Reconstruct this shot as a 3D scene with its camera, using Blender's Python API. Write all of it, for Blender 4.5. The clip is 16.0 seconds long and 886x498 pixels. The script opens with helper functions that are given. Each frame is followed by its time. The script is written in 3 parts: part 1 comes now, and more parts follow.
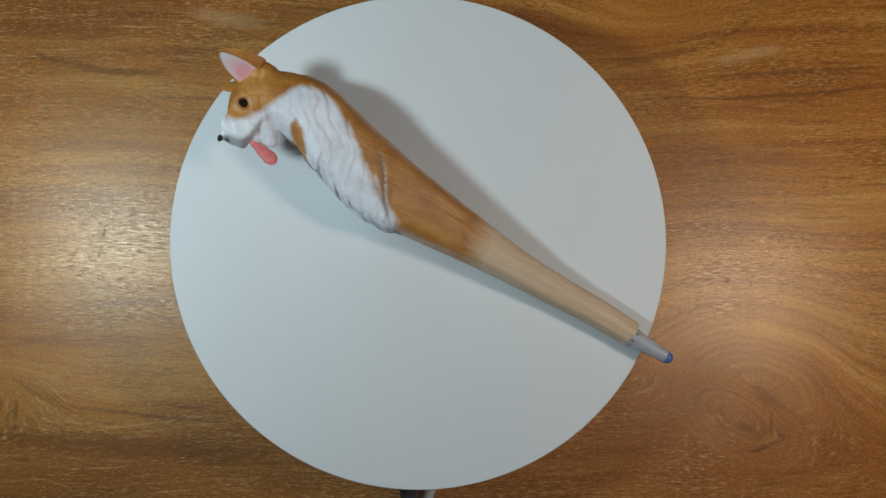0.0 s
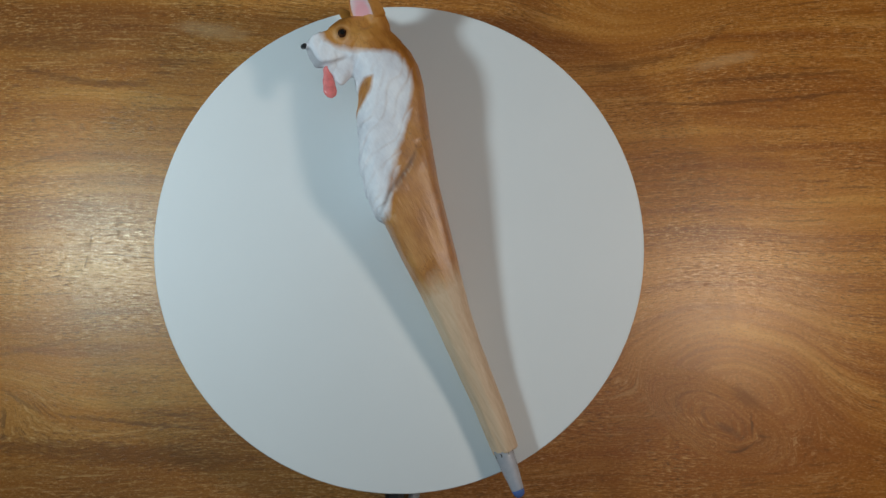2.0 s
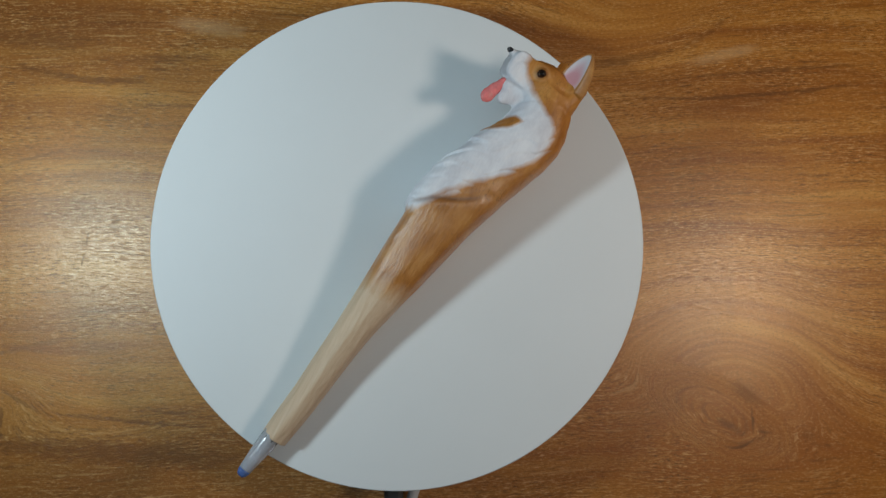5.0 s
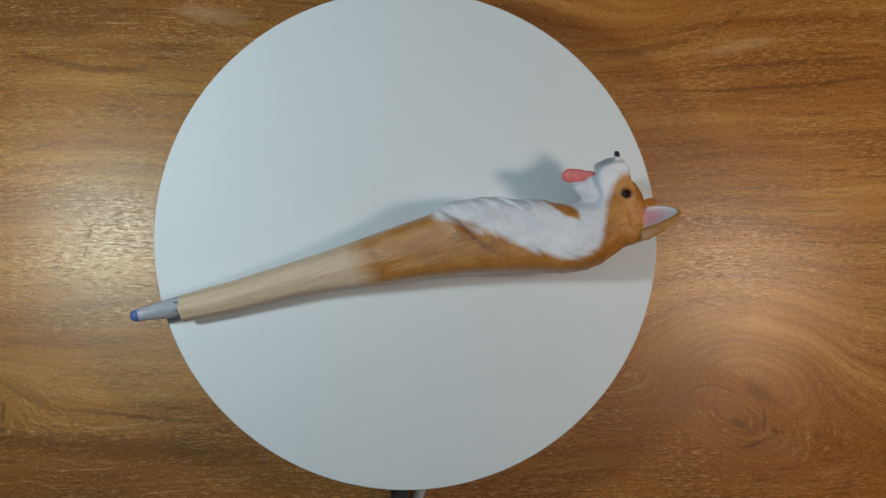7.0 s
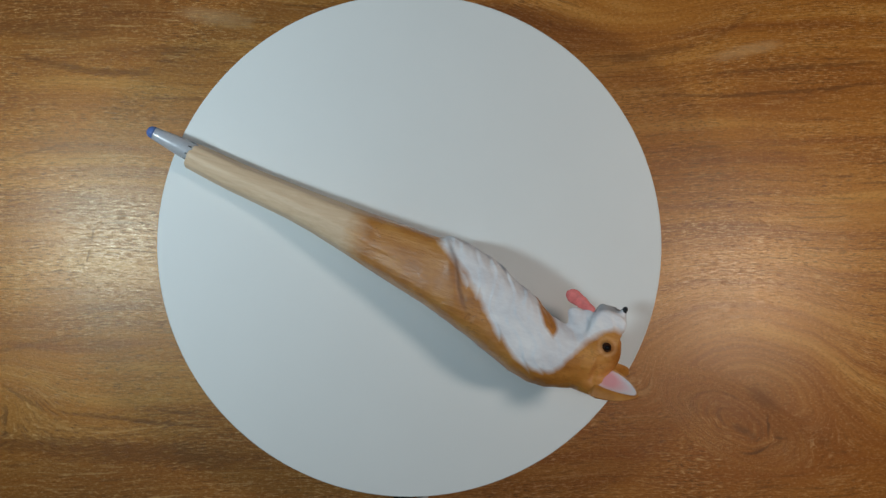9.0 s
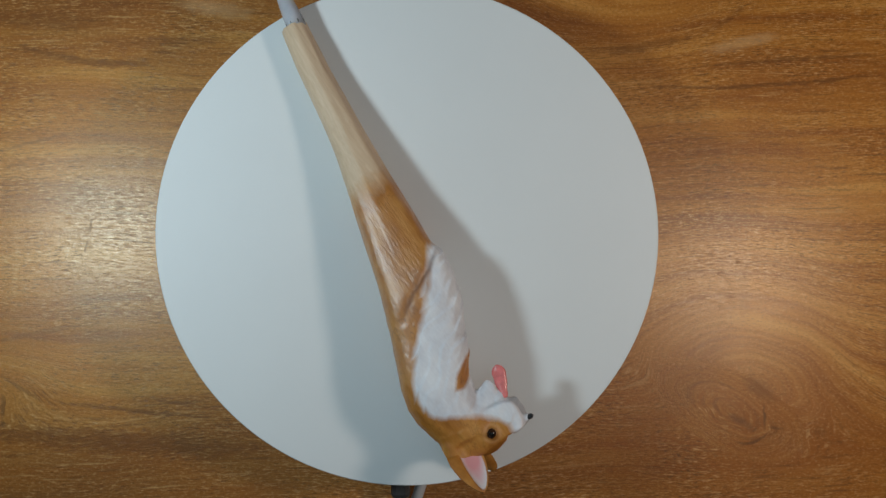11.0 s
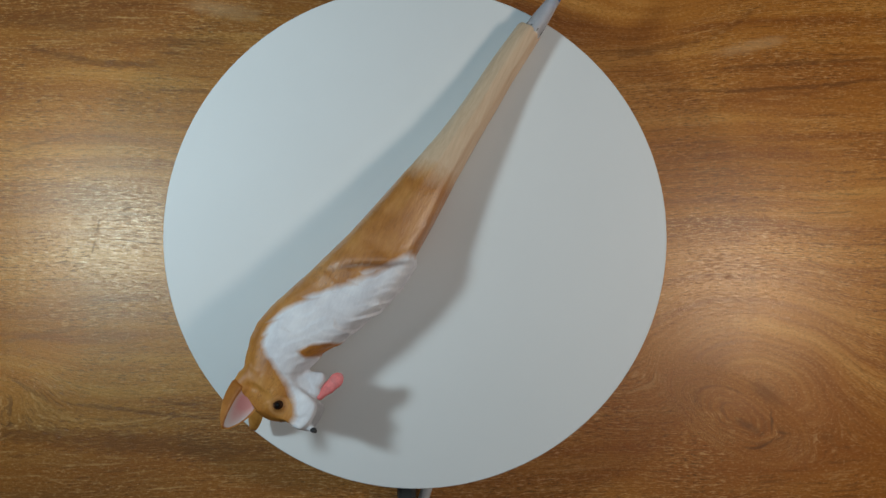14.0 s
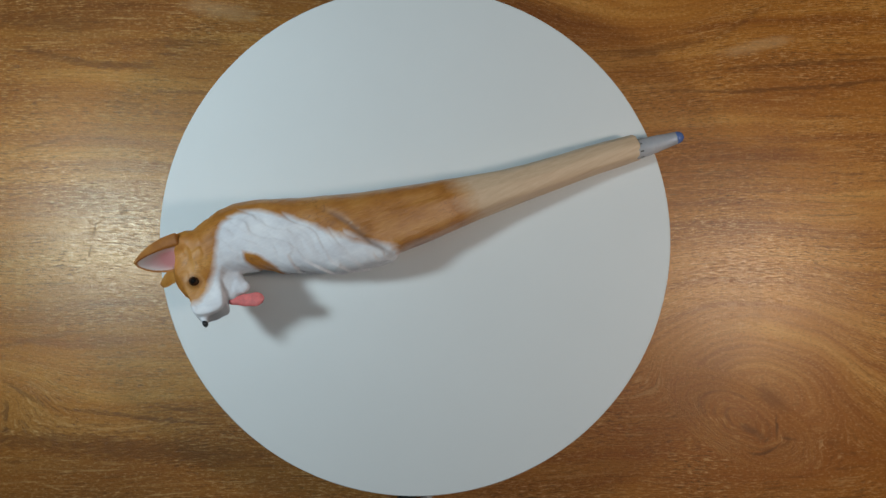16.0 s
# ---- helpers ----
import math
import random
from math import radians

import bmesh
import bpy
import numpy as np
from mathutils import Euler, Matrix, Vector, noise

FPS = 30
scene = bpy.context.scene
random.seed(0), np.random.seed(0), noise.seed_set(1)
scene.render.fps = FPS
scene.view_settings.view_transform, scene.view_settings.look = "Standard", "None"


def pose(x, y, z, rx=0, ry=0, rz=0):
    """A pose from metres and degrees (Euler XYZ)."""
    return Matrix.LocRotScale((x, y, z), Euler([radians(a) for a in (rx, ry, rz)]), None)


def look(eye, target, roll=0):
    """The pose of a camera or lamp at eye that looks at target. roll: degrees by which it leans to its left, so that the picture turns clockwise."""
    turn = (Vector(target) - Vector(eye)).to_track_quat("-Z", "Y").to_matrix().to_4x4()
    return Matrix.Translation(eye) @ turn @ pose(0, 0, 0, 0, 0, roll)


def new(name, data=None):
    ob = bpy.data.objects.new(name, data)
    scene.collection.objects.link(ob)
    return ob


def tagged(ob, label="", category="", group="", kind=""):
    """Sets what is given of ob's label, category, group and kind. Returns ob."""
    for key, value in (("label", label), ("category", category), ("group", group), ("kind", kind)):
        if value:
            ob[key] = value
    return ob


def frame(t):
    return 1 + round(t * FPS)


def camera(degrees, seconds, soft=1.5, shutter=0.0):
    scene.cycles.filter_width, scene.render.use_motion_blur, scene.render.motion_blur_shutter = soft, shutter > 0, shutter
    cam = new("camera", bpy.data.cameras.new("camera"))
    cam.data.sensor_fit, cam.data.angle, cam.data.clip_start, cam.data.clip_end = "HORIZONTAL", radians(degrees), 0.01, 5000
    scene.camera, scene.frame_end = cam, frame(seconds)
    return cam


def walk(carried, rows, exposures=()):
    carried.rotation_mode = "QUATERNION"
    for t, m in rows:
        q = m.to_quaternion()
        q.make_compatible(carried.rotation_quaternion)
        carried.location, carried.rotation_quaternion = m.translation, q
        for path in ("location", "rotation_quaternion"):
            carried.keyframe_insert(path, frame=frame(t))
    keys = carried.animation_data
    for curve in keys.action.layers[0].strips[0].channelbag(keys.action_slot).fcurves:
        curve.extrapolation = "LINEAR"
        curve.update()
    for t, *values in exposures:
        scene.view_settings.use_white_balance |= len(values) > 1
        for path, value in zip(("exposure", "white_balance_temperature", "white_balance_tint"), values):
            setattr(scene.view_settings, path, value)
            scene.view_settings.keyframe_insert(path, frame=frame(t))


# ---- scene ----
# ---- camera and its path ----
HD = 0.038            # height of the turntable's top over the table
SPIN = 19.524         # degrees a second, clockwise from above
START = 158.33

cam = camera(62.0, 16.0, soft=1.4)
PATH = [
    (0.0, pose(-0.00606, -0.02926, 0.33351, 4.668, -2.807, -0.000)),
    (0.5, pose(-0.00507, -0.02864, 0.33364, 4.556, -2.859, -0.076)),
    (1.0, pose(-0.00323, -0.02637, 0.33537, 4.647, -2.928, -0.233)),
    (1.5, pose(-0.00064, -0.02824, 0.33584, 4.808, -2.889, -0.459)),
    (2.0, pose(0.00081, -0.02867, 0.33811, 5.023, -2.897, -0.592)),
    (2.5, pose(0.00008, -0.02734, 0.33797, 5.072, -2.979, -0.664)),
    (3.0, pose(-0.00027, -0.02892, 0.33767, 5.239, -3.005, -0.757)),
    (3.5, pose(0.00284, -0.03024, 0.33734, 5.357, -2.923, -0.877)),
    (4.0, pose(0.00348, -0.03190, 0.33766, 5.361, -2.955, -0.933)),
    (6.5, pose(-0.00110, -0.02670, 0.33208, 4.089, -2.625, -0.592)),
    (7.0, pose(-0.00045, -0.02510, 0.33064, 3.782, -2.677, -0.484)),
    (7.5, pose(0.00015, -0.02168, 0.32884, 3.495, -2.567, -0.369)),
    (8.0, pose(-0.00076, -0.02265, 0.32830, 3.433, -2.641, -0.271)),
    (8.5, pose(-0.00130, -0.02088, 0.32920, 3.447, -2.556, -0.234)),
    (11.0, pose(-0.00207, -0.02586, 0.33035, 3.577, -2.862, -0.246)),
    (11.5, pose(-0.00357, -0.02728, 0.32924, 3.579, -2.805, -0.246)),
    (12.0, pose(-0.00324, -0.02541, 0.33029, 3.617, -2.554, -0.179)),
    (12.5, pose(-0.00282, -0.02576, 0.33031, 3.621, -2.434, -0.134)),
    (13.0, pose(-0.00364, -0.02372, 0.32938, 3.519, -2.476, -0.043)),
    (13.5, pose(-0.00410, -0.02296, 0.32902, 3.409, -2.509, 0.046)),
    (14.0, pose(-0.00381, -0.02404, 0.32987, 3.451, -2.631, 0.069)),
    (14.5, pose(-0.00340, -0.02309, 0.32948, 3.484, -2.696, 0.087)),
    (15.0, pose(-0.00378, -0.02309, 0.32919, 3.506, -2.686, 0.096)),
    (15.5, pose(-0.00373, -0.02269, 0.32843, 3.397, -2.646, 0.092)),
    (16.0, pose(-0.00253, -0.02090, 0.32587, 3.206, -2.396, 0.060)),
]
walk(cam, PATH)

# ---- world and lamps ----
world = bpy.data.worlds.new("room_air")
scene.world = world
world.use_nodes = True
world.node_tree.nodes["Background"].inputs[0].default_value = (0.60, 0.66, 0.72, 1)
world.node_tree.nodes["Background"].inputs[1].default_value = 0.05


def lamp(name, eye, target, power, colour, size, size_y=None):
    d = bpy.data.lights.new(name, "AREA")
    d.energy, d.color, d.size = power, colour, size
    d.shape = "DISK"
    if size_y:
        d.shape, d.size_y = "RECTANGLE", size_y
    o = new(name, d)
    o.matrix_world = look(eye, target)
    return o


lamp("desk_lamp_cool", (-0.237, 0.022, 0.274), (0.0, 0.15, 0.03), 0.600, (0.75, 0.93, 1.0), 0.042)
lamp("desk_lamp_warm", (0.282, -0.014, 0.311), (0.03, 0.08, 0.03), 0.465, (1.0, 0.862, 0.745), 0.056)
# unseen soft panel overhead, added as fill for the room's ambient light
lamp("overhead_fill", (0.0, 0.15, 1.82), (0, 0.15, 0), 2.4, (0.62, 0.86, 1.0), 0.9, 0.9)


# ---- materials ----
class Nodes:
    """A short hand for node materials."""

    def __init__(self, name):
        self.mat = bpy.data.materials.new(name)
        self.mat.use_nodes = True
        self.t = self.mat.node_tree
        self.bsdf = self.t.nodes["Principled BSDF"]

    def put(self, socket, value):
        if hasattr(value, "is_output"):
            self.t.links.new(value, socket)
        else:
            socket.default_value = (*value, 1) if isinstance(value, tuple) and len(value) == 3 and socket.type == "RGBA" else value

    def n(self, kind, outs=0, **ins):
        node = self.t.nodes.new(kind)
        for k, v in ins.items():
            if k.startswith("s_"):
                self.put(node.inputs[int(k[2:])], v)
        return node.outputs[outs], node

    def math(self, op, a, b=0.0, clamp=False):
        o, node = self.n("ShaderNodeMath", s_0=a, s_1=b)
        node.operation, node.use_clamp = op, clamp
        return o

    def mix(self, fac, a, b, mode="MIX"):
        node = self.t.nodes.new("ShaderNodeMix")
        node.data_type, node.blend_type = "RGBA", mode
        self.put(node.inputs[0], fac)
        self.put(node.inputs[6], a)
        self.put(node.inputs[7], b)
        return node.outputs[2]

    def ramp(self, fac, *stops):
        node = self.t.nodes.new("ShaderNodeValToRGB")
        self.put(node.inputs[0], fac)
        r = node.color_ramp
        while len(r.elements) < len(stops):
            r.elements.new(0.5)
        for e, (p, c) in zip(r.elements, stops):
            e.position, e.color = p, (*c, 1) if isinstance(c, tuple) else (c, c, c, 1)
        return node.outputs[0]

    def noise(self, vec, scale, detail=4.0, rough=0.55, distort=0.0):
        node = self.t.nodes.new("ShaderNodeTexNoise")
        self.put(node.inputs["Vector"], vec)
        node.inputs["Scale"].default_value, node.inputs["Detail"].default_value = scale, detail
        node.inputs["Roughness"].default_value, node.inputs["Distortion"].default_value = rough, distort
        return node.outputs[0]

    def coords(self):
        return self.n("ShaderNodeTexCoord")[1].outputs["Object"]

    def scaled(self, vec, s):
        node = self.t.nodes.new("ShaderNodeVectorMath")
        node.operation = "MULTIPLY"
        self.put(node.inputs[0], vec)
        node.inputs[1].default_value = s
        return node.outputs[0]

    def xyz(self, x, y, z):
        return self.n("ShaderNodeCombineXYZ", s_0=x, s_1=y, s_2=z)[0]

    def split(self, vec):
        return self.n("ShaderNodeSeparateXYZ", s_0=vec)[1].outputs

    def attr(self, name):
        node = self.t.nodes.new("ShaderNodeAttribute")
        node.attribute_name = name
        return node.outputs["Fac"]

    def bump(self, height, strength, distance):
        node = self.t.nodes.new("ShaderNodeBump")
        self.put(node.inputs["Height"], height)
        node.inputs["Strength"].default_value, node.inputs["Distance"].default_value = strength, distance
        self.t.links.new(node.outputs[0], self.bsdf.inputs["Normal"])

    def done(self, colour, rough=0.5, **more):
        self.put(self.bsdf.inputs["Base Color"], colour)
        self.put(self.bsdf.inputs["Roughness"], rough)
        for k, v in more.items():
            self.put(self.bsdf.inputs[k.replace("_", " ")], v)
        return self.mat


def plain(name, colour, rough=0.5, mottled=0.06, scale=60.0, relief=0.0, **more):
    k = Nodes(name)
    v = k.noise(k.coords(), scale, 5)
    dark = tuple(c * (1 - mottled) for c in colour)
    light = tuple(min(1, c * (1 + mottled)) for c in colour)
    if relief:
        k.bump(k.noise(k.coords(), scale * 6, 3), 0.3, relief)
    return k.done(k.ramp(v, (0.3, dark), (0.7, light)), rough, **more)


def table_wood():
    """Wood-grain laminate: grain along x that bulges over one knot, with placed dark and pale figure, embossed with short pores."""
    k = Nodes("table_laminate")
    co = k.coords()
    x, y, z = k.split(co)

    def add(p, q):
        return k.math("ADD", p, q)

    def sub(p, q):
        return k.math("SUBTRACT", p, q)

    def mul(p, q):
        return k.math("MULTIPLY", p, q)

    def hill(x0, y0, ca, sa, ru, rv, wu, wv, steep=0.0):
        """A soft hill with its long axis turned, 1 at its top; steep: how much its lower side is pressed together."""
        px, py = add(sub(x, x0), wu), add(sub(y, y0), wv)
        hu = k.math("DIVIDE", add(mul(px, ca), mul(py, sa)), ru)
        hv = k.math("DIVIDE", sub(mul(py, ca), mul(px, sa)), rv)
        hv = add(hv, mul(k.math("MINIMUM", hv, 0.0), steep))
        return k.math("EXPONENT", mul(add(mul(hu, hu), mul(hv, hv)), -1.0))

    kx, ky = 0.1440, -0.0785
    wob = sub(k.noise(k.scaled(co, (24, 30, 1)), 1.0, 3, 0.55), 0.5)
    wob2 = sub(k.noise(k.scaled(co, (30, 30, 3)), 1.0, 2, 0.5), 0.5)
    fret = sub(k.noise(k.scaled(co, (150, 210, 1)), 1.0, 3, 0.6), 0.5)
    # the grain climbs over the knot in arcs, and more gently elsewhere
    knoll = hill(kx + 0.010, ky + 0.017, 0.91, -0.42, 0.044, 0.036, mul(wob, 0.014), mul(wob2, 0.012), 1.1)
    swell = hill(-0.186, -0.064, 1.0, 0.0, 0.030, 0.016, mul(wob, 0.012), mul(wob2, 0.008))
    flow = hill(0.115, 0.115, 0.94, 0.34, 0.060, 0.022, mul(wob, 0.016), mul(wob2, 0.010))
    line = add(y, add(mul(sub(k.noise(k.scaled(co, (5, 9, 1)), 1.0, 2), 0.5), 0.022), mul(fret, 0.0012)))
    g = sub(line, add(mul(knoll, 0.060), add(mul(swell, 0.020), mul(flow, -0.020))))
    # closed rings of the knot itself
    dx, dy = sub(x, kx), sub(y, ky)
    u = add(sub(mul(dx, 0.86), mul(dy, 0.51)), mul(wob, 0.010))
    v = add(add(mul(dx, 0.51), mul(dy, 0.86)), mul(wob2, 0.007))
    rr = k.math("SQRT", add(add(mul(mul(u, u), 0.20), mul(v, v)), 1e-7))
    rr = add(rr, add(mul(fret, 0.0022), mul(wob, 0.0030)))
    oval = k.ramp(mul(rr, 10.0), (0.085, 1.0), (0.175, 0.0))
    g = add(mul(g, sub(1.0, oval)), mul(mul(rr, 0.7), oval))
    soft = k.math("MAXIMUM", k.ramp(knoll, (0.03, 0.0), (0.40, 1.0)), k.math("MAXIMUM", k.ramp(flow, (0.35, 0.0), (0.75, 1.0)), mul(swell, 0.7)))
    calm = sub(1.0, mul(soft, 0.72))

    broad = k.noise(k.xyz(mul(x, 2.2), mul(g, 52.0), 0.0), 1.0, 4, 0.55, 0.10)
    mid = k.noise(k.xyz(mul(x, 9.0), mul(g, 210.0), 3.0), 1.0, 5, 0.62, 0.15)
    pore = k.noise(k.xyz(mul(x, 230.0), mul(g, 1350.0), 7.0), 1.0, 4, 0.66, 0.15)
    blot = k.noise(k.scaled(co, (9, 20, 1)), 1.0, 3, 0.5)
    tone = add(add(mul(broad, 0.40), mul(mid, add(0.12, mul(calm, 0.20)))), mul(blot, 0.28))
    tone = add(tone, mul(sub(1.0, calm), 0.085))
    col = k.ramp(tone, (0.36, (0.215, 0.055, 0.006)), (0.44, (0.352, 0.111, 0.013)), (0.51, (0.476, 0.176, 0.024)), (0.60, (0.625, 0.288, 0.061)))
    # redder heartwood about the knot
    col = k.mix(mul(k.ramp(hill(kx - 0.01, ky - 0.006, 0.96, -0.28, 0.085, 0.040, mul(wob, 0.03), mul(wob2, 0.03)), (0.15, 0.0), (0.75, 1.0)), 0.70), col, (0.350, 0.100, 0.015))
    # soft year rings where the grain arches over it
    year = k.math("SINE", mul(add(g, mul(fret, 0.0015)), 900.0))
    arch = mul(k.ramp(knoll, (0.06, 0.0), (0.25, 1.0)), sub(1.0, oval))
    arch = mul(arch, k.ramp(k.noise(k.scaled(co, (40, 40, 9)), 1.0, 2), (0.35, 0.15), (0.60, 1.0)))
    col = k.mix(mul(mul(k.ramp(year, (0.2, 0.0), (1.0, 1.0)), arch), 0.30), col, (0.62, 0.300, 0.085))
    col = k.mix(mul(mul(k.ramp(mul(year, -1.0), (0.3, 0.0), (1.0, 1.0)), arch), 0.24), col, (0.260, 0.080, 0.013))
    # broad darker brown areas at upper left, lower left and bottom
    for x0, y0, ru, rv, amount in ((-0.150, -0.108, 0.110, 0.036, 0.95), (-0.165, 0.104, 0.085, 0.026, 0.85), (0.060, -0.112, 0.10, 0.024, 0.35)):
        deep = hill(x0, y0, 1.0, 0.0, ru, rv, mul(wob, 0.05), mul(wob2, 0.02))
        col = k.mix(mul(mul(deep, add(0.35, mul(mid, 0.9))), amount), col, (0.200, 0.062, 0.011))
    # short dark pores and pale flecks between them
    patch = k.ramp(k.noise(k.scaled(co, (26, 55, 5)), 1.0, 3, 0.55), (0.36, 0.25), (0.60, 1.0))
    pm = k.ramp(pore, (0.36, 0.0), (0.47, 1.0))
    col = k.mix(mul(mul(mul(calm, patch), sub(1.0, pm)), 0.90), col, (0.125, 0.043, 0.008))
    lt = k.ramp(pore, (0.54, 0.0), (0.68, 1.0))
    col = k.mix(mul(mul(mul(lt, calm), patch), 0.80), col, (0.80, 0.50, 0.22))
    dash = k.noise(k.xyz(mul(x, 34.0), mul(g, 620.0), 21.0), 1.0, 3, 0.6, 0.10)
    col = k.mix(mul(k.ramp(dash, (0.33, 1.0), (0.42, 0.0)), mul(calm, 0.58)), col, (0.145, 0.048, 0.009))
    col = k.mix(mul(k.ramp(dash, (0.59, 0.0), (0.68, 1.0)), mul(calm, 0.34)), col, (0.74, 0.45, 0.18))
    speck = k.noise(k.xyz(mul(x, 620.0), mul(y, 1000.0), 5.0), 1.0, 2, 0.6)
    col = k.mix(mul(k.ramp(speck, (0.32, 1.0), (0.46, 0.0)), 0.38), col, (0.150, 0.050, 0.009))
    col = k.mix(mul(k.ramp(speck, (0.56, 0.0), (0.70, 1.0)), 0.32), col, (0.72, 0.44, 0.18))

    # placed figure: centre, half length, half width, slope, bow, amount (negative: pale)
    figure = ((-0.145, 0.0790, 0.036, 0.0022, -0.125, 3.2, 0.75), (-0.110, 0.0888, 0.030, 0.0030, 0.05, 0.0, 0.50), (-0.170, 0.0970, 0.036, 0.0050, -0.03, 0.0, 0.55),
              (-0.106, 0.0662, 0.018, 0.0016, -0.04, 0.0, 0.60), (-0.163, 0.0432, 0.020, 0.0012, 0.29, 0.0, 0.50), (-0.160, -0.0408, 0.024, 0.0014, 0.17, -2.0, 0.50),
              (-0.118, -0.0760, 0.040, 0.0011, -0.11, 0.6, 0.80), (-0.104, -0.0722, 0.024, 0.0010, -0.19, 1.2, 0.55), (-0.168, -0.0655, 0.011, 0.0013, -0.66, 0.0, 0.70))
    figure2 = ((-0.128, -0.0890, 0.070, 0.0060, -0.075, 0.4, 0.78), (0.108, 0.0885, 0.028, 0.0030, 0.14, 2.0, 0.60), (0.146, 0.1010, 0.014, 0.0022, 0.66, 8.0, 0.45),
               (0.155, 0.0912, 0.020, 0.0034, 0.23, 0.0, -0.36), (0.182, 0.0838, 0.050, 0.0016, 0.06, -0.3, 0.70), (0.165, 0.0712, 0.062, 0.0013, 0.065, 0.5, 0.80),
               (-0.088, 0.1035, 0.019, 0.0046, -0.10, 0.0, -0.34), (0.1525, -0.025, 0.0030, 0.0160, 0.0, 0.0, 0.22), (-0.1032, -0.0959, 0.0015, 0.0010, 0.8, 0.0, 0.75))
    ragged = add(mul(fret, 1.5), mul(sub(pore, 0.5), 2.6))
    sway = mul(wob, 0.004)
    for x0, y0, ln, wd, slope, bow, amount in figure + figure2:
        ex = sub(x, x0)
        ey = add(sub(sub(y, y0), add(mul(ex, slope), mul(mul(ex, ex), bow))), sway)
        er = add(k.math("POWER", k.math("ABSOLUTE", k.math("DIVIDE", ex, ln)), 2.5), k.math("POWER", k.math("ABSOLUTE", k.math("DIVIDE", ey, wd)), 2.0))
        spot = k.ramp(add(er, ragged), (0.0, 1.0), (1.25, 0.0))
        col = k.mix(mul(spot, abs(amount)), col, (0.170, 0.055, 0.010) if amount > 0 else (0.66, 0.43, 0.22))

    # the knot's brown heart, its broken rings and the cracks at its end
    col = k.mix(mul(k.ramp(rr, (0.0025, 1.0), (0.0085, 0.0)), 0.32), col, (0.290, 0.095, 0.018))
    for r0, wide, amount in ((0.0093, 0.0008, 0.45), (0.0066, 0.0005, 0.22), (0.0038, 0.0006, 0.18)):
        ring = k.math("ABSOLUTE", k.math("DIVIDE", sub(add(rr, mul(wob2, 0.0016)), r0), wide))
        ring = mul(k.ramp(ring, (0.2, 1.0), (1.0, 0.0)), k.ramp(k.noise(k.scaled(co, (75, 75, r0 * 900)), 1.0, 3), (0.40, 0.0), (0.62, 1.0)))
        col = k.mix(mul(ring, amount), col, (0.140, 0.044, 0.009))
        pale = k.math("ABSOLUTE", k.math("DIVIDE", sub(add(rr, mul(wob2, 0.0016)), r0 - 0.0013), wide))
        col = k.mix(mul(mul(k.ramp(pale, (0.2, 1.0), (1.0, 0.0)), k.ramp(fret, (0.40, 1.0), (0.60, 0.3))), amount * 0.5), col, (0.60, 0.27, 0.075))
    for x0, y0, wx, wy, slope, dip, amount in ((0.1535, -0.0930, 0.0090, 0.0010, 0.20, 42.0, 0.85), (0.1600, -0.0815, 0.0009, 0.0075, 0.0, 0.0, 0.80), (0.1490, -0.0835, 0.0070, 0.0026, -0.45, 0.0, 0.62),
                                               (0.1580, -0.0690, 0.0090, 0.0050, -0.5, 0.0, 0.42), (0.1650, -0.0870, 0.0040, 0.0009, -0.15, 0.0, 0.60)):
        ex = add(sub(x, x0), mul(fret, 0.0025))
        ey = add(sub(sub(y, y0), add(mul(ex, slope), mul(mul(ex, ex), dip))), mul(wob, 0.003))
        er = add(k.math("POWER", k.math("DIVIDE", k.math("ABSOLUTE", ex), wx), 2.0), k.math("POWER", k.math("DIVIDE", k.math("ABSOLUTE", ey), wy), 2.0))
        spot = k.ramp(add(er, mul(fret, 1.6)), (0.0, 1.0), (1.0, 0.0))
        col = k.mix(mul(spot, amount), col, (0.120, 0.036, 0.008))
    # two short dull scuffs
    scuffs = 0.0
    for x0, y0, ln in ((-0.1405, 0.0055, 0.0032), (-0.1424, -0.0040, 0.0030)):
        sx = add(sub(x, x0), add(mul(sub(y, y0), -0.16), mul(fret, 0.0008)))
        sy = k.math("DIVIDE", sub(y, y0), ln)
        d = add(k.math("POWER", k.math("DIVIDE", k.math("ABSOLUTE", sx), 0.00055), 2.0), k.math("POWER", k.math("ABSOLUTE", sy), 4.0))
        one = k.ramp(d, (0.3, 1.0), (1.0, 0.0))
        col = k.mix(mul(one, 0.34), col, (0.16, 0.085, 0.040))
        scuffs = k.math("MAXIMUM", one, scuffs)
    emboss = add(mul(pm, 0.30), mul(k.noise(k.scaled(co, (1050, 1700, 1)), 1.0, 3, 0.6), 1.0))
    k.bump(emboss, 0.40, 0.00017)
    rough = k.ramp(pore, (0.3, 0.39), (0.7, 0.28))
    rough = add(rough, mul(scuffs, 0.10))
    return k.done(col, rough, Specular_IOR_Level=0.76, Specular_Tint=(1.0, 0.86, 0.66))


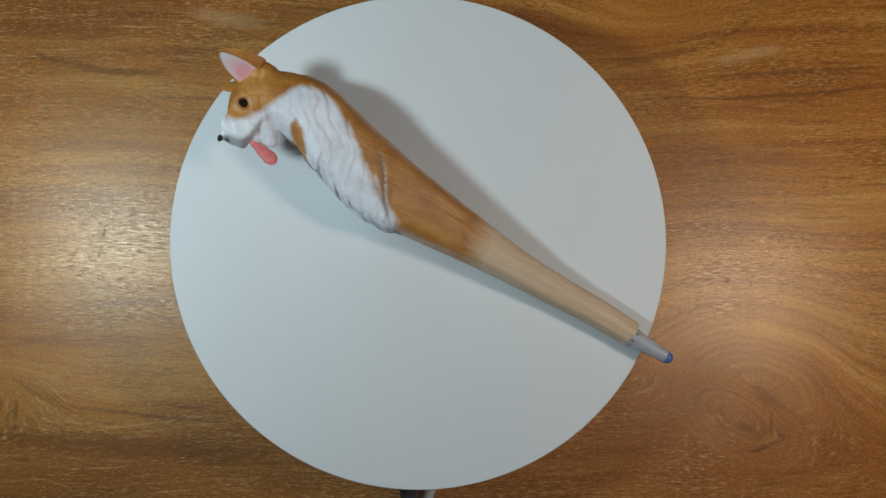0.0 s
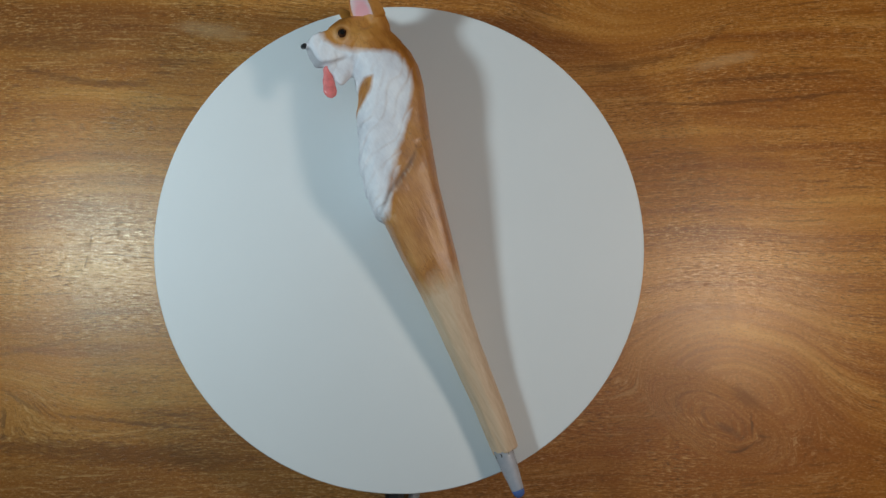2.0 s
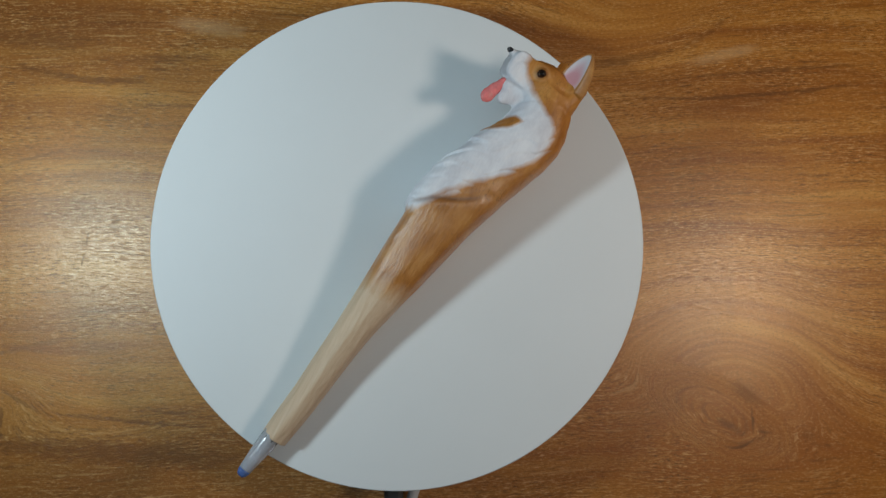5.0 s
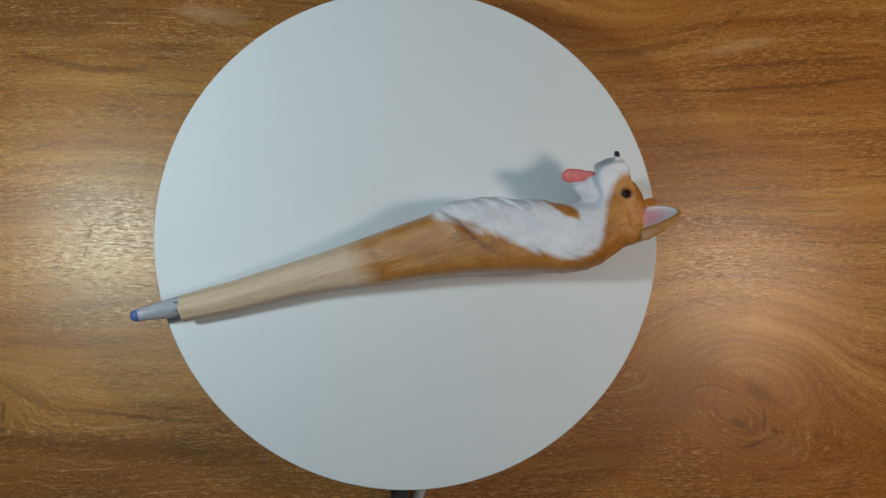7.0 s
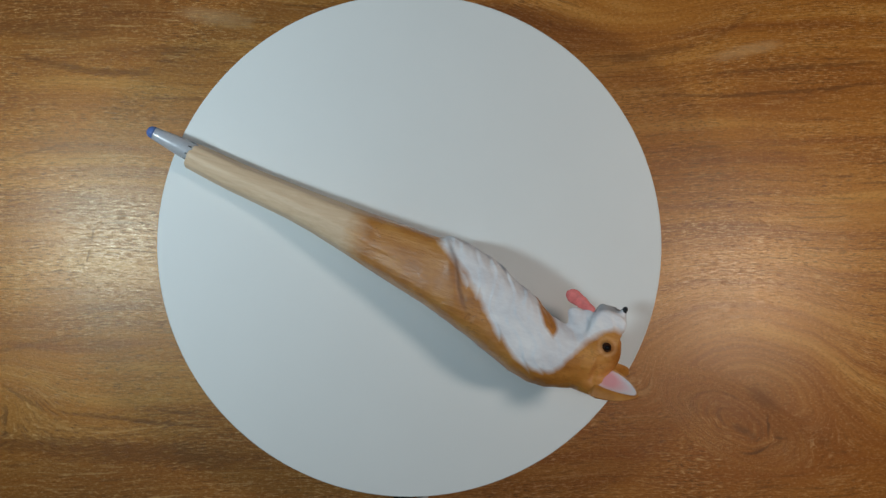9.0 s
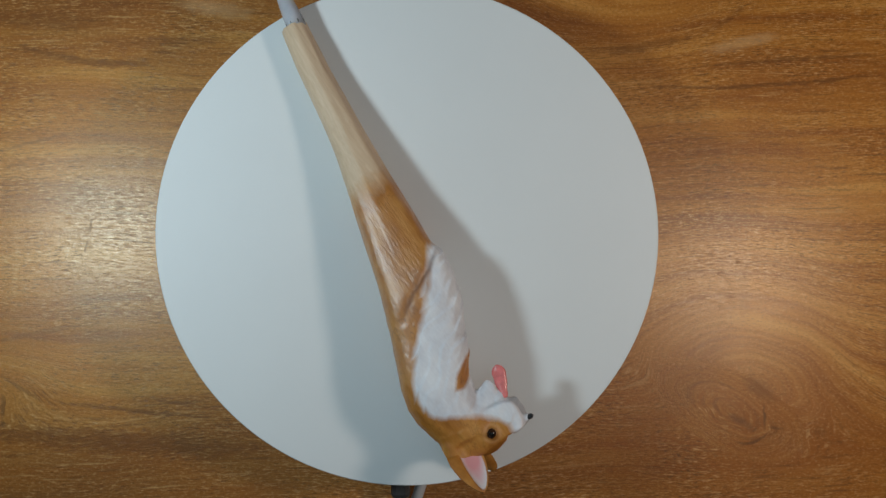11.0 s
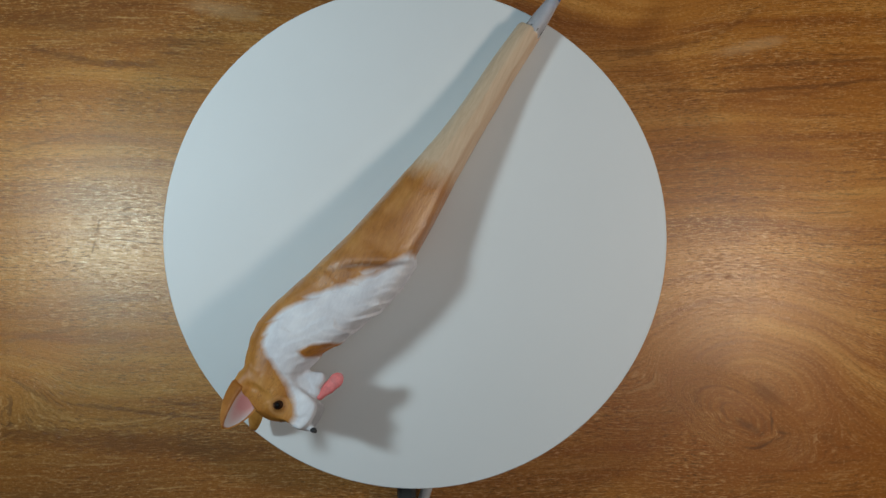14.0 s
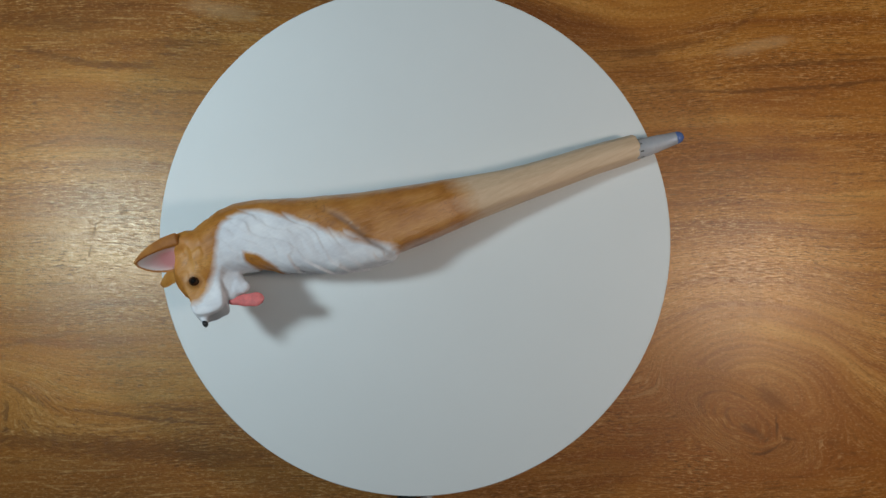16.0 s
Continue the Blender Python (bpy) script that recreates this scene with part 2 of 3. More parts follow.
def pen_paint():
    """Carved wood: pale at the grip, stained orange-brown, with brushed white, grey muzzle shade and dark lines by
    masks.
    """
    k = Nodes("painted_carved_wood")
    co = k.coords()
    x, y, z = k.split(co)
    grain = k.noise(k.scaled(co, (60, 900, 900)), 1.0, 4, 0.6, 0.3)
    blot = k.noise(k.scaled(co, (70, 110, 110)), 1.0, 4, 0.6)
    fine = k.noise(k.scaled(co, (300, 1100, 1100)), 1.0, 3, 0.6)
    pale = k.ramp(grain, (0.2, (0.56, 0.395, 0.26)), (0.5, (0.63, 0.460, 0.310)), (0.8, (0.69, 0.525, 0.365)))
    stain = k.ramp(k.math("ADD", k.math("MULTIPLY", blot, 0.76), k.math("MULTIPLY", grain, 0.24)),
                   (0.30, (0.270, 0.092, 0.014)), (0.48, (0.435, 0.170, 0.028)), (0.70, (0.580, 0.275, 0.064)))
    white = k.ramp(k.math("ADD", k.math("MULTIPLY", blot, 0.8), k.math("MULTIPLY", fine, 0.2)), (0.30, (0.57, 0.56, 0.60)), (0.50, (0.71, 0.71, 0.75)), (0.64, (0.80, 0.80, 0.83)))
    ragged = k.math("MULTIPLY", k.math("SUBTRACT", blot, 0.5), 0.55)
    soft = k.math("MULTIPLY", k.math("SUBTRACT", k.noise(k.scaled(co, (170, 230, 230)), 1.0, 3, 0.5), 0.5), 0.7)
    edge = k.math("ADD", ragged, k.math("MULTIPLY", k.math("SUBTRACT", fine, 0.5), 0.35))
    vein = k.math("ABSOLUTE", k.math("SUBTRACT", k.noise(k.scaled(co, (160, 330, 330)), 1.0, 3, 0.6, 0.4), 0.5))
    vein = k.math("MULTIPLY", k.ramp(vein, (0.0, 1.0), (0.022, 0.0)), k.ramp(k.noise(k.scaled(co, (60, 60, 60)), 1.0, 2), (0.45, 0.0), (0.62, 1.0)))
    stain = k.mix(k.math("MULTIPLY", vein, 0.55), stain, (0.150, 0.050, 0.012))
    col = k.mix(k.ramp(k.math("ADD", k.attr("stain"), k.math("MULTIPLY", edge, 0.8)), (0.24, 0.0), (0.74, 1.0)), pale, stain)
    col = k.mix(k.ramp(k.math("ADD", k.attr("white"), k.math("MULTIPLY", soft, 0.55)), (0.24, 0.0), (0.66, 1.0)), col, white)
    # shade on the muzzle's front, mixed into the colour as grey
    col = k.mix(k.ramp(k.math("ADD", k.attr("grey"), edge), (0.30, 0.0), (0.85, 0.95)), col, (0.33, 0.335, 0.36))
    col = k.mix(k.math("MULTIPLY", k.attr("dark_line"), 0.55), col, (0.10, 0.035, 0.010))
    col = k.mix(k.math("MULTIPLY", k.attr("halo"), 0.42), col, (0.60, 0.34, 0.15))
    # the bare grip and the paint are dull, the stained wood is varnished over raised grain
    glaze = k.attr("glaze")
    rough = k.math("SUBTRACT", k.ramp(blot, (0.35, 0.50), (0.7, 0.60)), k.math("MULTIPLY", glaze, 0.12))
    ridges = k.math("MULTIPLY", grain, k.math("ADD", 0.06, k.math("MULTIPLY", glaze, 0.94)))
    k.bump(k.math("ADD", ridges, k.math("MULTIPLY", fine, 0.10)), 0.60, 0.00055)
    return k.done(col, rough, Specular_IOR_Level=k.math("ADD", k.math("MULTIPLY", glaze, 0.65), 0.35), Coat_Weight=k.math("MULTIPLY", glaze, 0.5), Coat_Roughness=0.42)


def ear_paint():
    k = Nodes("painted_ear")
    co = k.coords()
    blot = k.noise(k.scaled(co, (90, 130, 130)), 1.0, 4, 0.6)
    fine = k.noise(k.scaled(co, (400, 900, 900)), 1.0, 3)
    stain = k.ramp(blot, (0.30, (0.31, 0.108, 0.016)), (0.5, (0.455, 0.185, 0.033)), (0.70, (0.58, 0.29, 0.078)))
    inner = k.mix(k.ramp(k.math("ADD", k.attr("blush"), k.math("MULTIPLY", k.math("SUBTRACT", blot, 0.5), 0.5)), (0.25, 0.0), (0.85, 1.0)),
                  (0.70, 0.65, 0.68), (0.70, 0.33, 0.36))
    col = k.mix(k.ramp(k.math("ADD", k.attr("inner"), k.math("MULTIPLY", k.math("SUBTRACT", fine, 0.5), 0.3)), (0.26, 0.0), (0.58, 1.0)), stain, inner)
    k.bump(fine, 0.3, 0.0002)
    return k.done(col, 0.45)


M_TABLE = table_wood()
M_PEN = pen_paint()
M_EAR = ear_paint()
M_DISC = plain("white_disc_plastic", (0.725, 0.75, 0.76), 0.62, 0.012, 25.0, Specular_IOR_Level=0.3)
M_BASE = plain("white_base_plastic", (0.70, 0.70, 0.69), 0.45, 0.03)
M_BLACK = plain("black_plastic", (0.034, 0.032, 0.032), 0.4, 0.2)
M_CABLE = plain("grey_cable", (0.55, 0.56, 0.58), 0.45, 0.06)
M_EYE = plain("black_glossy_eye", (0.008, 0.006, 0.005), 0.10, 0.2)
M_IRIS = plain("dark_brown_iris", (0.040, 0.016, 0.007), 0.12, 0.25, 700)
M_NOSE = plain("black_nose_paint", (0.016, 0.018, 0.022), 0.32, 0.3, 900)
M_TONGUE = plain("red_tongue_paint", (0.74, 0.200, 0.195), 0.22, 0.18, 420.0, 0.0002)
M_WALL = plain("wall_paint", (0.62, 0.61, 0.58), 0.8, 0.03, 3.0)
M_CEIL = plain("ceiling_paint", (0.72, 0.72, 0.70), 0.85, 0.02, 3.0)
M_FLOOR = plain("floor_tile", (0.30, 0.27, 0.24), 0.5, 0.10, 4.0)
M_INK = plain("blue_ink", (0.13, 0.24, 0.62), 0.25, 0.15, 500, Transmission_Weight=0.35)
M_REFILL = plain("grey_refill_plastic", (0.58, 0.60, 0.65), 0.4, 0.08, 300)


def clear_plastic():
    k = Nodes("frosted_clear_plastic")
    v = k.noise(k.coords(), 700, 3)
    return k.done(k.ramp(v, (0.3, (0.78, 0.81, 0.87)), (0.7, (0.86, 0.88, 0.93))), 0.20, Transmission_Weight=0.62, IOR=1.46)


M_CLEAR = clear_plastic()


# ---- building helpers ----
def part(name, bm, material, parent=None, label="", smooth=True):
    me = bpy.data.meshes.new(name)
    bm.to_mesh(me)
    bm.free()
    me.materials.append(material)
    if smooth:
        me.polygons.foreach_set("use_smooth", [True] * len(me.polygons))
    ob = new(name, me)
    ob.parent = parent
    if label:
        ob["label"] = label
    return ob


def box(sx, sy, sz, m, bevel=0.0, segments=2):
    bm = bmesh.new()
    bmesh.ops.create_cube(bm, size=1, matrix=m @ Matrix.Diagonal((sx, sy, sz, 1)))
    if bevel:
        bmesh.ops.bevel(bm, geom=bm.edges[:], offset=bevel, segments=segments, affect="EDGES", profile=0.5)
    return bm


def lathe(profile, segments, m=Matrix()):
    """A solid of revolution round z from (radius, z) pairs."""
    bm = bmesh.new()
    rings = []
    for r, z in profile:
        if r < 1e-6:
            rings.append([bm.verts.new(m @ Vector((0, 0, z)))])
        else:
            rings.append([bm.verts.new(m @ Vector((r * math.cos(2 * math.pi * i / segments), r * math.sin(2 * math.pi * i / segments), z))) for i in range(segments)])
    for a, b in zip(rings, rings[1:]):
        for i in range(segments):
            j = (i + 1) % segments
            if len(a) == 1 and len(b) == 1:
                continue
            if len(a) == 1:
                bm.faces.new((a[0], b[j], b[i]))
            elif len(b) == 1:
                bm.faces.new((a[i], a[j], b[0]))
            else:
                bm.faces.new((a[i], a[j], b[j], b[i]))
    bmesh.ops.recalc_face_normals(bm, faces=bm.faces[:])
    return bm


def tube(points, radius, segments=12):
    """A round tube along smooth points."""
    bm = bmesh.new()
    pts = [Vector(p) for p in points]
    rings = []
    for i, p in enumerate(pts):
        d = (pts[min(i + 1, len(pts) - 1)] - pts[max(i - 1, 0)]).normalized()
        u = d.orthogonal().normalized() if abs(d.z) > 0.95 else d.cross(Vector((0, 0, 1))).normalized()
        v = d.cross(u)
        rings.append([bm.verts.new(p + radius * (math.cos(2 * math.pi * k / segments) * u + math.sin(2 * math.pi * k / segments) * v)) for k in range(segments)])
    for a, b in zip(rings, rings[1:]):
        for k in range(segments):
            bm.faces.new((a[k], a[(k + 1) % segments], b[(k + 1) % segments], b[k]))
    bm.faces.new(rings[0][::-1])
    bm.faces.new(rings[-1])
    bmesh.ops.recalc_face_normals(bm, faces=bm.faces[:])
    return bm


def ellipsoid(r, m, u=20, v=12):
    bm = bmesh.new()
    bmesh.ops.create_uvsphere(bm, u_segments=u, v_segments=v, radius=1, matrix=m @ Matrix.Diagonal((*r, 1)))
    return bm


def surface_nets(D, origin, step):
    """Vertices and quads of the surface D = 0 on a regular grid."""
    inside = D < 0
    shape = np.array(D.shape) - 1
    total = np.zeros(shape, np.int8)
    for i in (0, 1):
        for j in (0, 1):
            for l in (0, 1):
                total += inside[i:i + shape[0], j:j + shape[1], l:l + shape[2]]
    cells = np.argwhere((total > 0) & (total < 8))
    index = -np.ones(shape, np.int64)
    index[tuple(cells.T)] = np.arange(len(cells))
    corners = [(i, j, l) for i in (0, 1) for j in (0, 1) for l in (0, 1)]
    vals = {c: D[cells[:, 0] + c[0], cells[:, 1] + c[1], cells[:, 2] + c[2]] for c in corners}
    acc, num = np.zeros((len(cells), 3)), np.zeros(len(cells))
    for a in corners:
        for ax in range(3):
            if a[ax] == 0:
                b = list(a)
                b[ax] = 1
                va, vb = vals[a], vals[tuple(b)]
                hit = (va < 0) != (vb < 0)
                t = np.where(hit, va / np.where(hit, va - vb, 1), 0)
                p = np.tile(np.array(a, float), (len(cells), 1))
                p[:, ax] = t
                acc += p * hit[:, None]
                num += hit
    verts = (cells + acc / num[:, None]) * step + np.array(origin)
    quads = []
    for ax in range(3):
        o1, o2 = [a for a in range(3) if a != ax]
        lo = [slice(None)] * 3
        hi = [slice(None)] * 3
        lo[ax], hi[ax] = slice(0, -1), slice(1, None)
        cross = np.argwhere(inside[tuple(lo)] != inside[tuple(hi)])
        ok = (cross[:, o1] > 0) & (cross[:, o2] > 0) & (cross[:, o1] < shape[o1]) & (cross[:, o2] < shape[o2])
        cross = cross[ok]
        e1, e2 = np.zeros(3, int), np.zeros(3, int)
        e1[o1], e2[o2] = 1, 1
        q = np.stack([index[tuple((cross - s).T)] for s in (e1 + e2, e2, 0 * e1, e1)], 1)
        flip = inside[tuple(cross.T)] == (ax == 1)
        q[flip] = q[flip][:, ::-1]
        quads.append(q)
    return verts, np.concatenate(quads)


def mesh_from(name, verts, quads, material, parent, masks=None, label=""):
    me = bpy.data.meshes.new(name)
    me.vertices.add(len(verts))
    me.vertices.foreach_set("co", np.asarray(verts, np.float32).ravel())
    me.loops.add(quads.size)
    me.loops.foreach_set("vertex_index", quads.astype(np.int32).ravel())
    me.polygons.add(len(quads))
    me.polygons.foreach_set("loop_start", np.arange(0, quads.size, 4, dtype=np.int32))
    me.polygons.foreach_set("use_smooth", np.ones(len(quads), bool))
    me.update(calc_edges=True)
    me.validate()
    for k, v in (masks or {}).items():
        me.attributes.new(k, "FLOAT", "POINT").data.foreach_set("value", np.asarray(v, np.float32))
    me.materials.append(material)
    ob = new(name, me)
    ob.parent = parent
    if label:
        ob["label"] = label
    return ob


# ---- the room round the table ----
def room():
    w, d, z0, z1, t = 3.6, 3.2, -0.75, 1.85, 0.1
    tagged(part("floor", box(w + 2 * t, d + 2 * t, t, pose(0, 0, z0 - t / 2)), M_FLOOR, smooth=False), "dull brown tiled room floor", "floor", kind="structure")
    tagged(part("ceiling", box(w + 2 * t, d + 2 * t, t, pose(0, 0, z1 + t / 2)), M_CEIL, smooth=False), "plain white painted room ceiling", "ceiling", kind="structure")
    for name, sx, sy, x, y in (("wall_north", w + 2 * t, t, 0, d / 2 + t / 2), ("wall_south", w + 2 * t, t, 0, -d / 2 - t / 2),
                               ("wall_east", t, d, w / 2 + t / 2, 0), ("wall_west", t, d, -w / 2 - t / 2, 0)):
        tagged(part(name, box(sx, sy, z1 - z0, pose(x, y, (z0 + z1) / 2)), M_WALL, smooth=False), "plain light painted room wall", "wall", kind="structure")


room()


def table():
    root = tagged(new("table"), "orange-brown wood-grain table with an embossed satin top", "table")
    root.location = (0, 0, -0.75)
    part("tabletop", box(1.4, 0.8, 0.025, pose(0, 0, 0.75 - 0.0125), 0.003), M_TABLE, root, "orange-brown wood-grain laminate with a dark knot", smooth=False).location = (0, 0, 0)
    for x in (-0.65, 0.65):
        for y in (-0.35, 0.35):
            part("leg", box(0.05, 0.05, 0.725, pose(x, y, 0.3625), 0.003), M_TABLE, root, smooth=False)
    return root


table()


def turntable():
    root = tagged(new("turntable"), "round white turntable turning on the wooden table", "turntable")
    rim = [(0.0, -0.010), (0.0975, -0.010), (0.0992, -0.0096), (0.0999, -0.0086), (0.1000, -0.0072), (0.1000, -0.0007), (0.0999, -0.0003), (0.0996, 0.0), (0.0, 0.0)]
    disc = part("disc", lathe(rim, 256), M_DISC, root, "matt white round plate", smooth=False)
    disc.location = (0, 0, HD)
    part("base", lathe([(0, 0.002), (0.066, 0.002), (0.069, 0.004), (0.069, 0.022), (0.066, 0.0262), (0, 0.0262)], 128), M_BASE, root, smooth=False)
    part("axle", lathe([(0, 0.026), (0.02, 0.026), (0.02, HD - 0.0098), (0, HD - 0.0098)], 48), M_BASE, root, smooth=False)
    for a in range(3):
        part("foot", lathe([(0, 0), (0.006, 0), (0.006, 0.0025), (0, 0.0025)], 24, pose(0.055 * math.cos(a * 2.0944), 0.055 * math.sin(a * 2.0944), 0)), M_BLACK, root, smooth=False)
    return root, disc


TURNTABLE, DISC = turntable()


def power_cable():
    root = tagged(new("power_cable"), "grey power cable beside a dark block that stands for shade", "cable")
    # dark block added where shade falls next to the cord
    part("shade_block", box(0.008, 0.042, 0.009, pose(-0.0045, -0.0905, 0.0105), 0.002), M_BLACK, root, "dark block in place of shade", smooth=False)
    pts = [(0.0165 - 0.0145 * s - 0.004 * s * s, -0.0720 - 0.036 * s - 0.020 * s * s, 0.0125 - 0.0100 * min(1, s * 0.8)) for s in [i / 12 for i in range(13)]]
    pts += [(-0.0020 - 0.03 * s - 0.05 * s * s, -0.128 - 0.16 * s, 0.0027) for s in [i / 14 for i in range(1, 15)]]
    part("cord", tube(pts, 0.0024), M_CABLE, root, "light grey round cord")
    return root


power_cable()


# ---- the carved pen; its own space is in millimetres until it is meshed ----
def interp(x, *pairs):
    return np.interp(x, [p[0] for p in pairs], [p[1] for p in pairs])


def smooth_min(a, b, k):
    h = np.clip(0.5 + 0.5 * (b - a) / k, 0, 1)
    return b + (a - b) * h - k * h * (1 - h)


def smooth_min_list(pair, k):
    """The smooth greater of two distances: their common part."""
    return -smooth_min(-pair[0], -pair[1], k)


def capsule(p, a, b, ra, rb, squash=None):
    a, b = np.array(a, float), np.array(b, float)
    ab = b - a
    t = np.clip(((p - a) @ ab) / (ab @ ab), 0, 1)
    q = p - a - t[..., None] * ab
    if squash is not None:
        axis, f = squash
        q = q + (q @ axis)[..., None] * axis * (f - 1)
    return np.linalg.norm(q, axis=-1) - (ra + (rb - ra) * t)


def ball(p, c, r):
    q = (p - np.array(c, float)) / np.array(r, float)
    n = np.linalg.norm(q, axis=-1)
    return (n - 1) * n / np.maximum(np.linalg.norm(q / np.array(r, float), axis=-1), 1e-6)


# axes of the head: up, forward, side (the side that faces up)
HC = np.array((77.0, -25.0, 20.8))
H_SIDE = np.array((-0.10, -0.25, 0.963))
H_SIDE /= np.linalg.norm(H_SIDE)
H_FWD = np.array((0.13, 0.955, 0.26))
H_FWD -= H_SIDE * (H_FWD @ H_SIDE)
H_FWD /= np.linalg.norm(H_FWD)
H_UP = np.cross(H_FWD, H_SIDE)
H_ROT = np.stack([H_UP, H_FWD, H_SIDE])


EYE = (0.3, 8.9, 5.6)


def to_head(p):
    return (p - HC) @ H_ROT.T


def from_head(q):
    return np.asarray(q, float) @ H_ROT + HC


BACK = ((-95, 1.0), (-92, 0.4), (-75, -2.9), (-60, -5.1), (-48, -7.1), (-38, -9.2), (-22, -13.6), (-3, -18.9), (12, -23.0), (28, -28.6), (39, -33.0), (48, -36.7), (56, -38.7), (62, -38.6), (66, -37.6), (70, -36.6), (76, -33.0))
FRONT = ((-95, 11.1), (-90, 10.6), (-70, 8.2), (-48, 6.4), (-36, 5.5), (-23, 4.6), (-2, 3.9), (9.5, 3.0), (11.5, 4.0), (13.5, 4.8), (20, 4.1), (27, 2.4), (33, 0.3), (43, -4.6), (48, -7.0), (51, -8.3), (53, -10.2), (58, -13.0), (64, -14.5), (70, -16.0), (76, -18.0))
MIDZ = ((-95, 5.3), (-60, 6.6), (-20, 9.6), (0, 11.0), (20, 12.8), (35, 13.6), (48, 15.5), (60, 18.0), (70, 20.5))
THICK = ((-95, 5.2), (-70, 5.9), (-48, 7.4), (-20, 9.7), (0, 11.2), (15, 12.6), (30, 13.2), (45, 13.0), (56, 12.2), (66, 10.6), (76, 8.5))
CREASE = ((11.0, 3.6), (14.3, -0.2), (17.3, -4.0), (19.3, -8.6), (21.2, -13.4), (24.8, -18.6), (28.0, -22.5))


def seg_distance(x, y, pts):
    """Distance to an open line of points and the side on which one stands (+ to the head's side)."""
    best = np.full(np.shape(x), 1e9)
    side = np.zeros(np.shape(x))
    for (x0, y0), (x1, y1) in zip(pts, pts[1:]):
        dx, dy = x1 - x0, y1 - y0
        t = np.clip(((x - x0) * dx + (y - y0) * dy) / (dx * dx + dy * dy), 0, 1)
        d = np.hypot(x - x0 - t * dx, y - y0 - t * dy)
        s = dx * (y - y0) - dy * (x - x0)
        side = np.where(d < best, np.sign(s), side)
        best = np.minimum(best, d)
    return best, side


def polygon_distance(x, y, pts):
    """Signed distance to a closed outline, negative inside."""
    best = np.full(np.shape(x), 1e9)
    inside = np.zeros(np.shape(x), bool)
    for (x0, y0), (x1, y1) in zip(pts, pts[1:] + pts[:1]):
        dx, dy = x1 - x0, y1 - y0
        t = np.clip(((x - x0) * dx + (y - y0) * dy) / (dx * dx + dy * dy), 0, 1)
        best = np.minimum(best, np.hypot(x - x0 - t * dx, y - y0 - t * dy))
        if y0 != y1:
            inside ^= ((y0 > y) != (y1 > y)) & (x < x0 + (y - y0) * dx / dy)
    return np.where(inside, -best, best)


WHITE_COAT = [(9.5, 7), (10.0, 1.6), (13.4, -1.6), (18.3, -4.4), (24.3, -9.8), (30.5, -15.4), (37.5, -22.4), (44, -28.6), (50, -31.8), (55, -33.4), (60, -32.6),
              (63, -30), (65.6, -25), (69.5, -19.0), (75.0, -13.0), (78.5, -10.6), (84, -11.2), (86, 2), (70, 4), (40, 6)]
NECK_PATCH = [(49.2, -6.5), (51.3, -13.0), (54.5, -18.2), (59.0, -21.6), (60.2, -17.0), (58.6, -13.2), (60.5, -10.6), (55, -8)]


def chips(u, w, cu, cw, seed, crisp=22.0):
    """Overlapping gouge cuts: height of a tilted facet, one per jittered cell."""
    iu, iw = np.floor(u / cu), np.floor(w / cw)
    total = np.zeros(u.shape)
    rise = np.zeros(u.shape)
    for a in (-1, 0, 1):
        for b in (-1, 0, 1):
            gu, gw = iu + a, iw + b
            r1 = np.modf(np.abs(np.sin(gu * 127.1 + gw * 311.7 + seed) * 43758.5453))[0]
            r2 = np.modf(np.abs(np.sin(gu * 269.5 + gw * 183.3 + seed) * 24634.6345))[0]
            ou = (gu + 0.15 + 0.7 * r1 + 0.5 * (gw % 2)) * cu
            ow = (gw + 0.2 + 0.6 * r2) * cw
            d = ((u - ou) / cu) ** 2 + ((w - ow) / cw) ** 2
            near = np.exp(-crisp * d)
            rise += near * (-0.8 * (u - ou) / cu + 0.3 * (r1 - 0.5) - 1.2 * ((w - ow) / cw) ** 2)
            total += near
    return rise / np.maximum(total, 1e-9)


def strokes(u, w, cu, cw, seed, crisp=18.0):
    """Long overlapping knife strokes: each a narrow facet leaning to one side, with a ridge where it meets the next."""
    w = w + 0.35 * cw * np.sin(u / cu * 2.3 + seed) + 0.2 * cw * np.sin(u / cu * 5.1 + w / cw)
    iu, iw = np.floor(u / cu), np.floor(w / cw)
    total = np.zeros(u.shape)
    rise = np.zeros(u.shape)
    for b in (-1, 0, 1):
        gw = iw + b
        shift = np.modf(np.abs(np.sin(gw * 91.7 + seed) * 15731.7))[0] * cu
        gu0 = np.floor((u + shift) / cu)
        for a in (-1, 0, 1):
            gu = gu0 + a
            r1 = np.modf(np.abs(np.sin(gu * 127.1 + gw * 311.7 + seed) * 43758.5453))[0]
            r2 = np.modf(np.abs(np.sin(gu * 269.5 + gw * 183.3 + seed) * 24634.6345))[0]
            ou = (gu + 0.3 + 0.4 * r1) * cu - shift
            ow = (gw + 0.25 + 0.5 * r2) * cw
            d = ((u - ou) / cu) ** 2 + ((w - ow) / cw) ** 2
            near = np.exp(-crisp * d)
            rise += near * (0.85 * (w - ow) / cw - 0.30 * (u - ou) / cu + 0.45 * (r1 - 0.5))
            total += near
    return rise / np.maximum(total, 1e-9)


def stroke_axes(x, v):
    """Along and across the fur strokes, which run from the nape down towards the belly and the grip."""
    return (x + 0.95 * v) / 1.38, (v - 0.95 * x) / 1.38


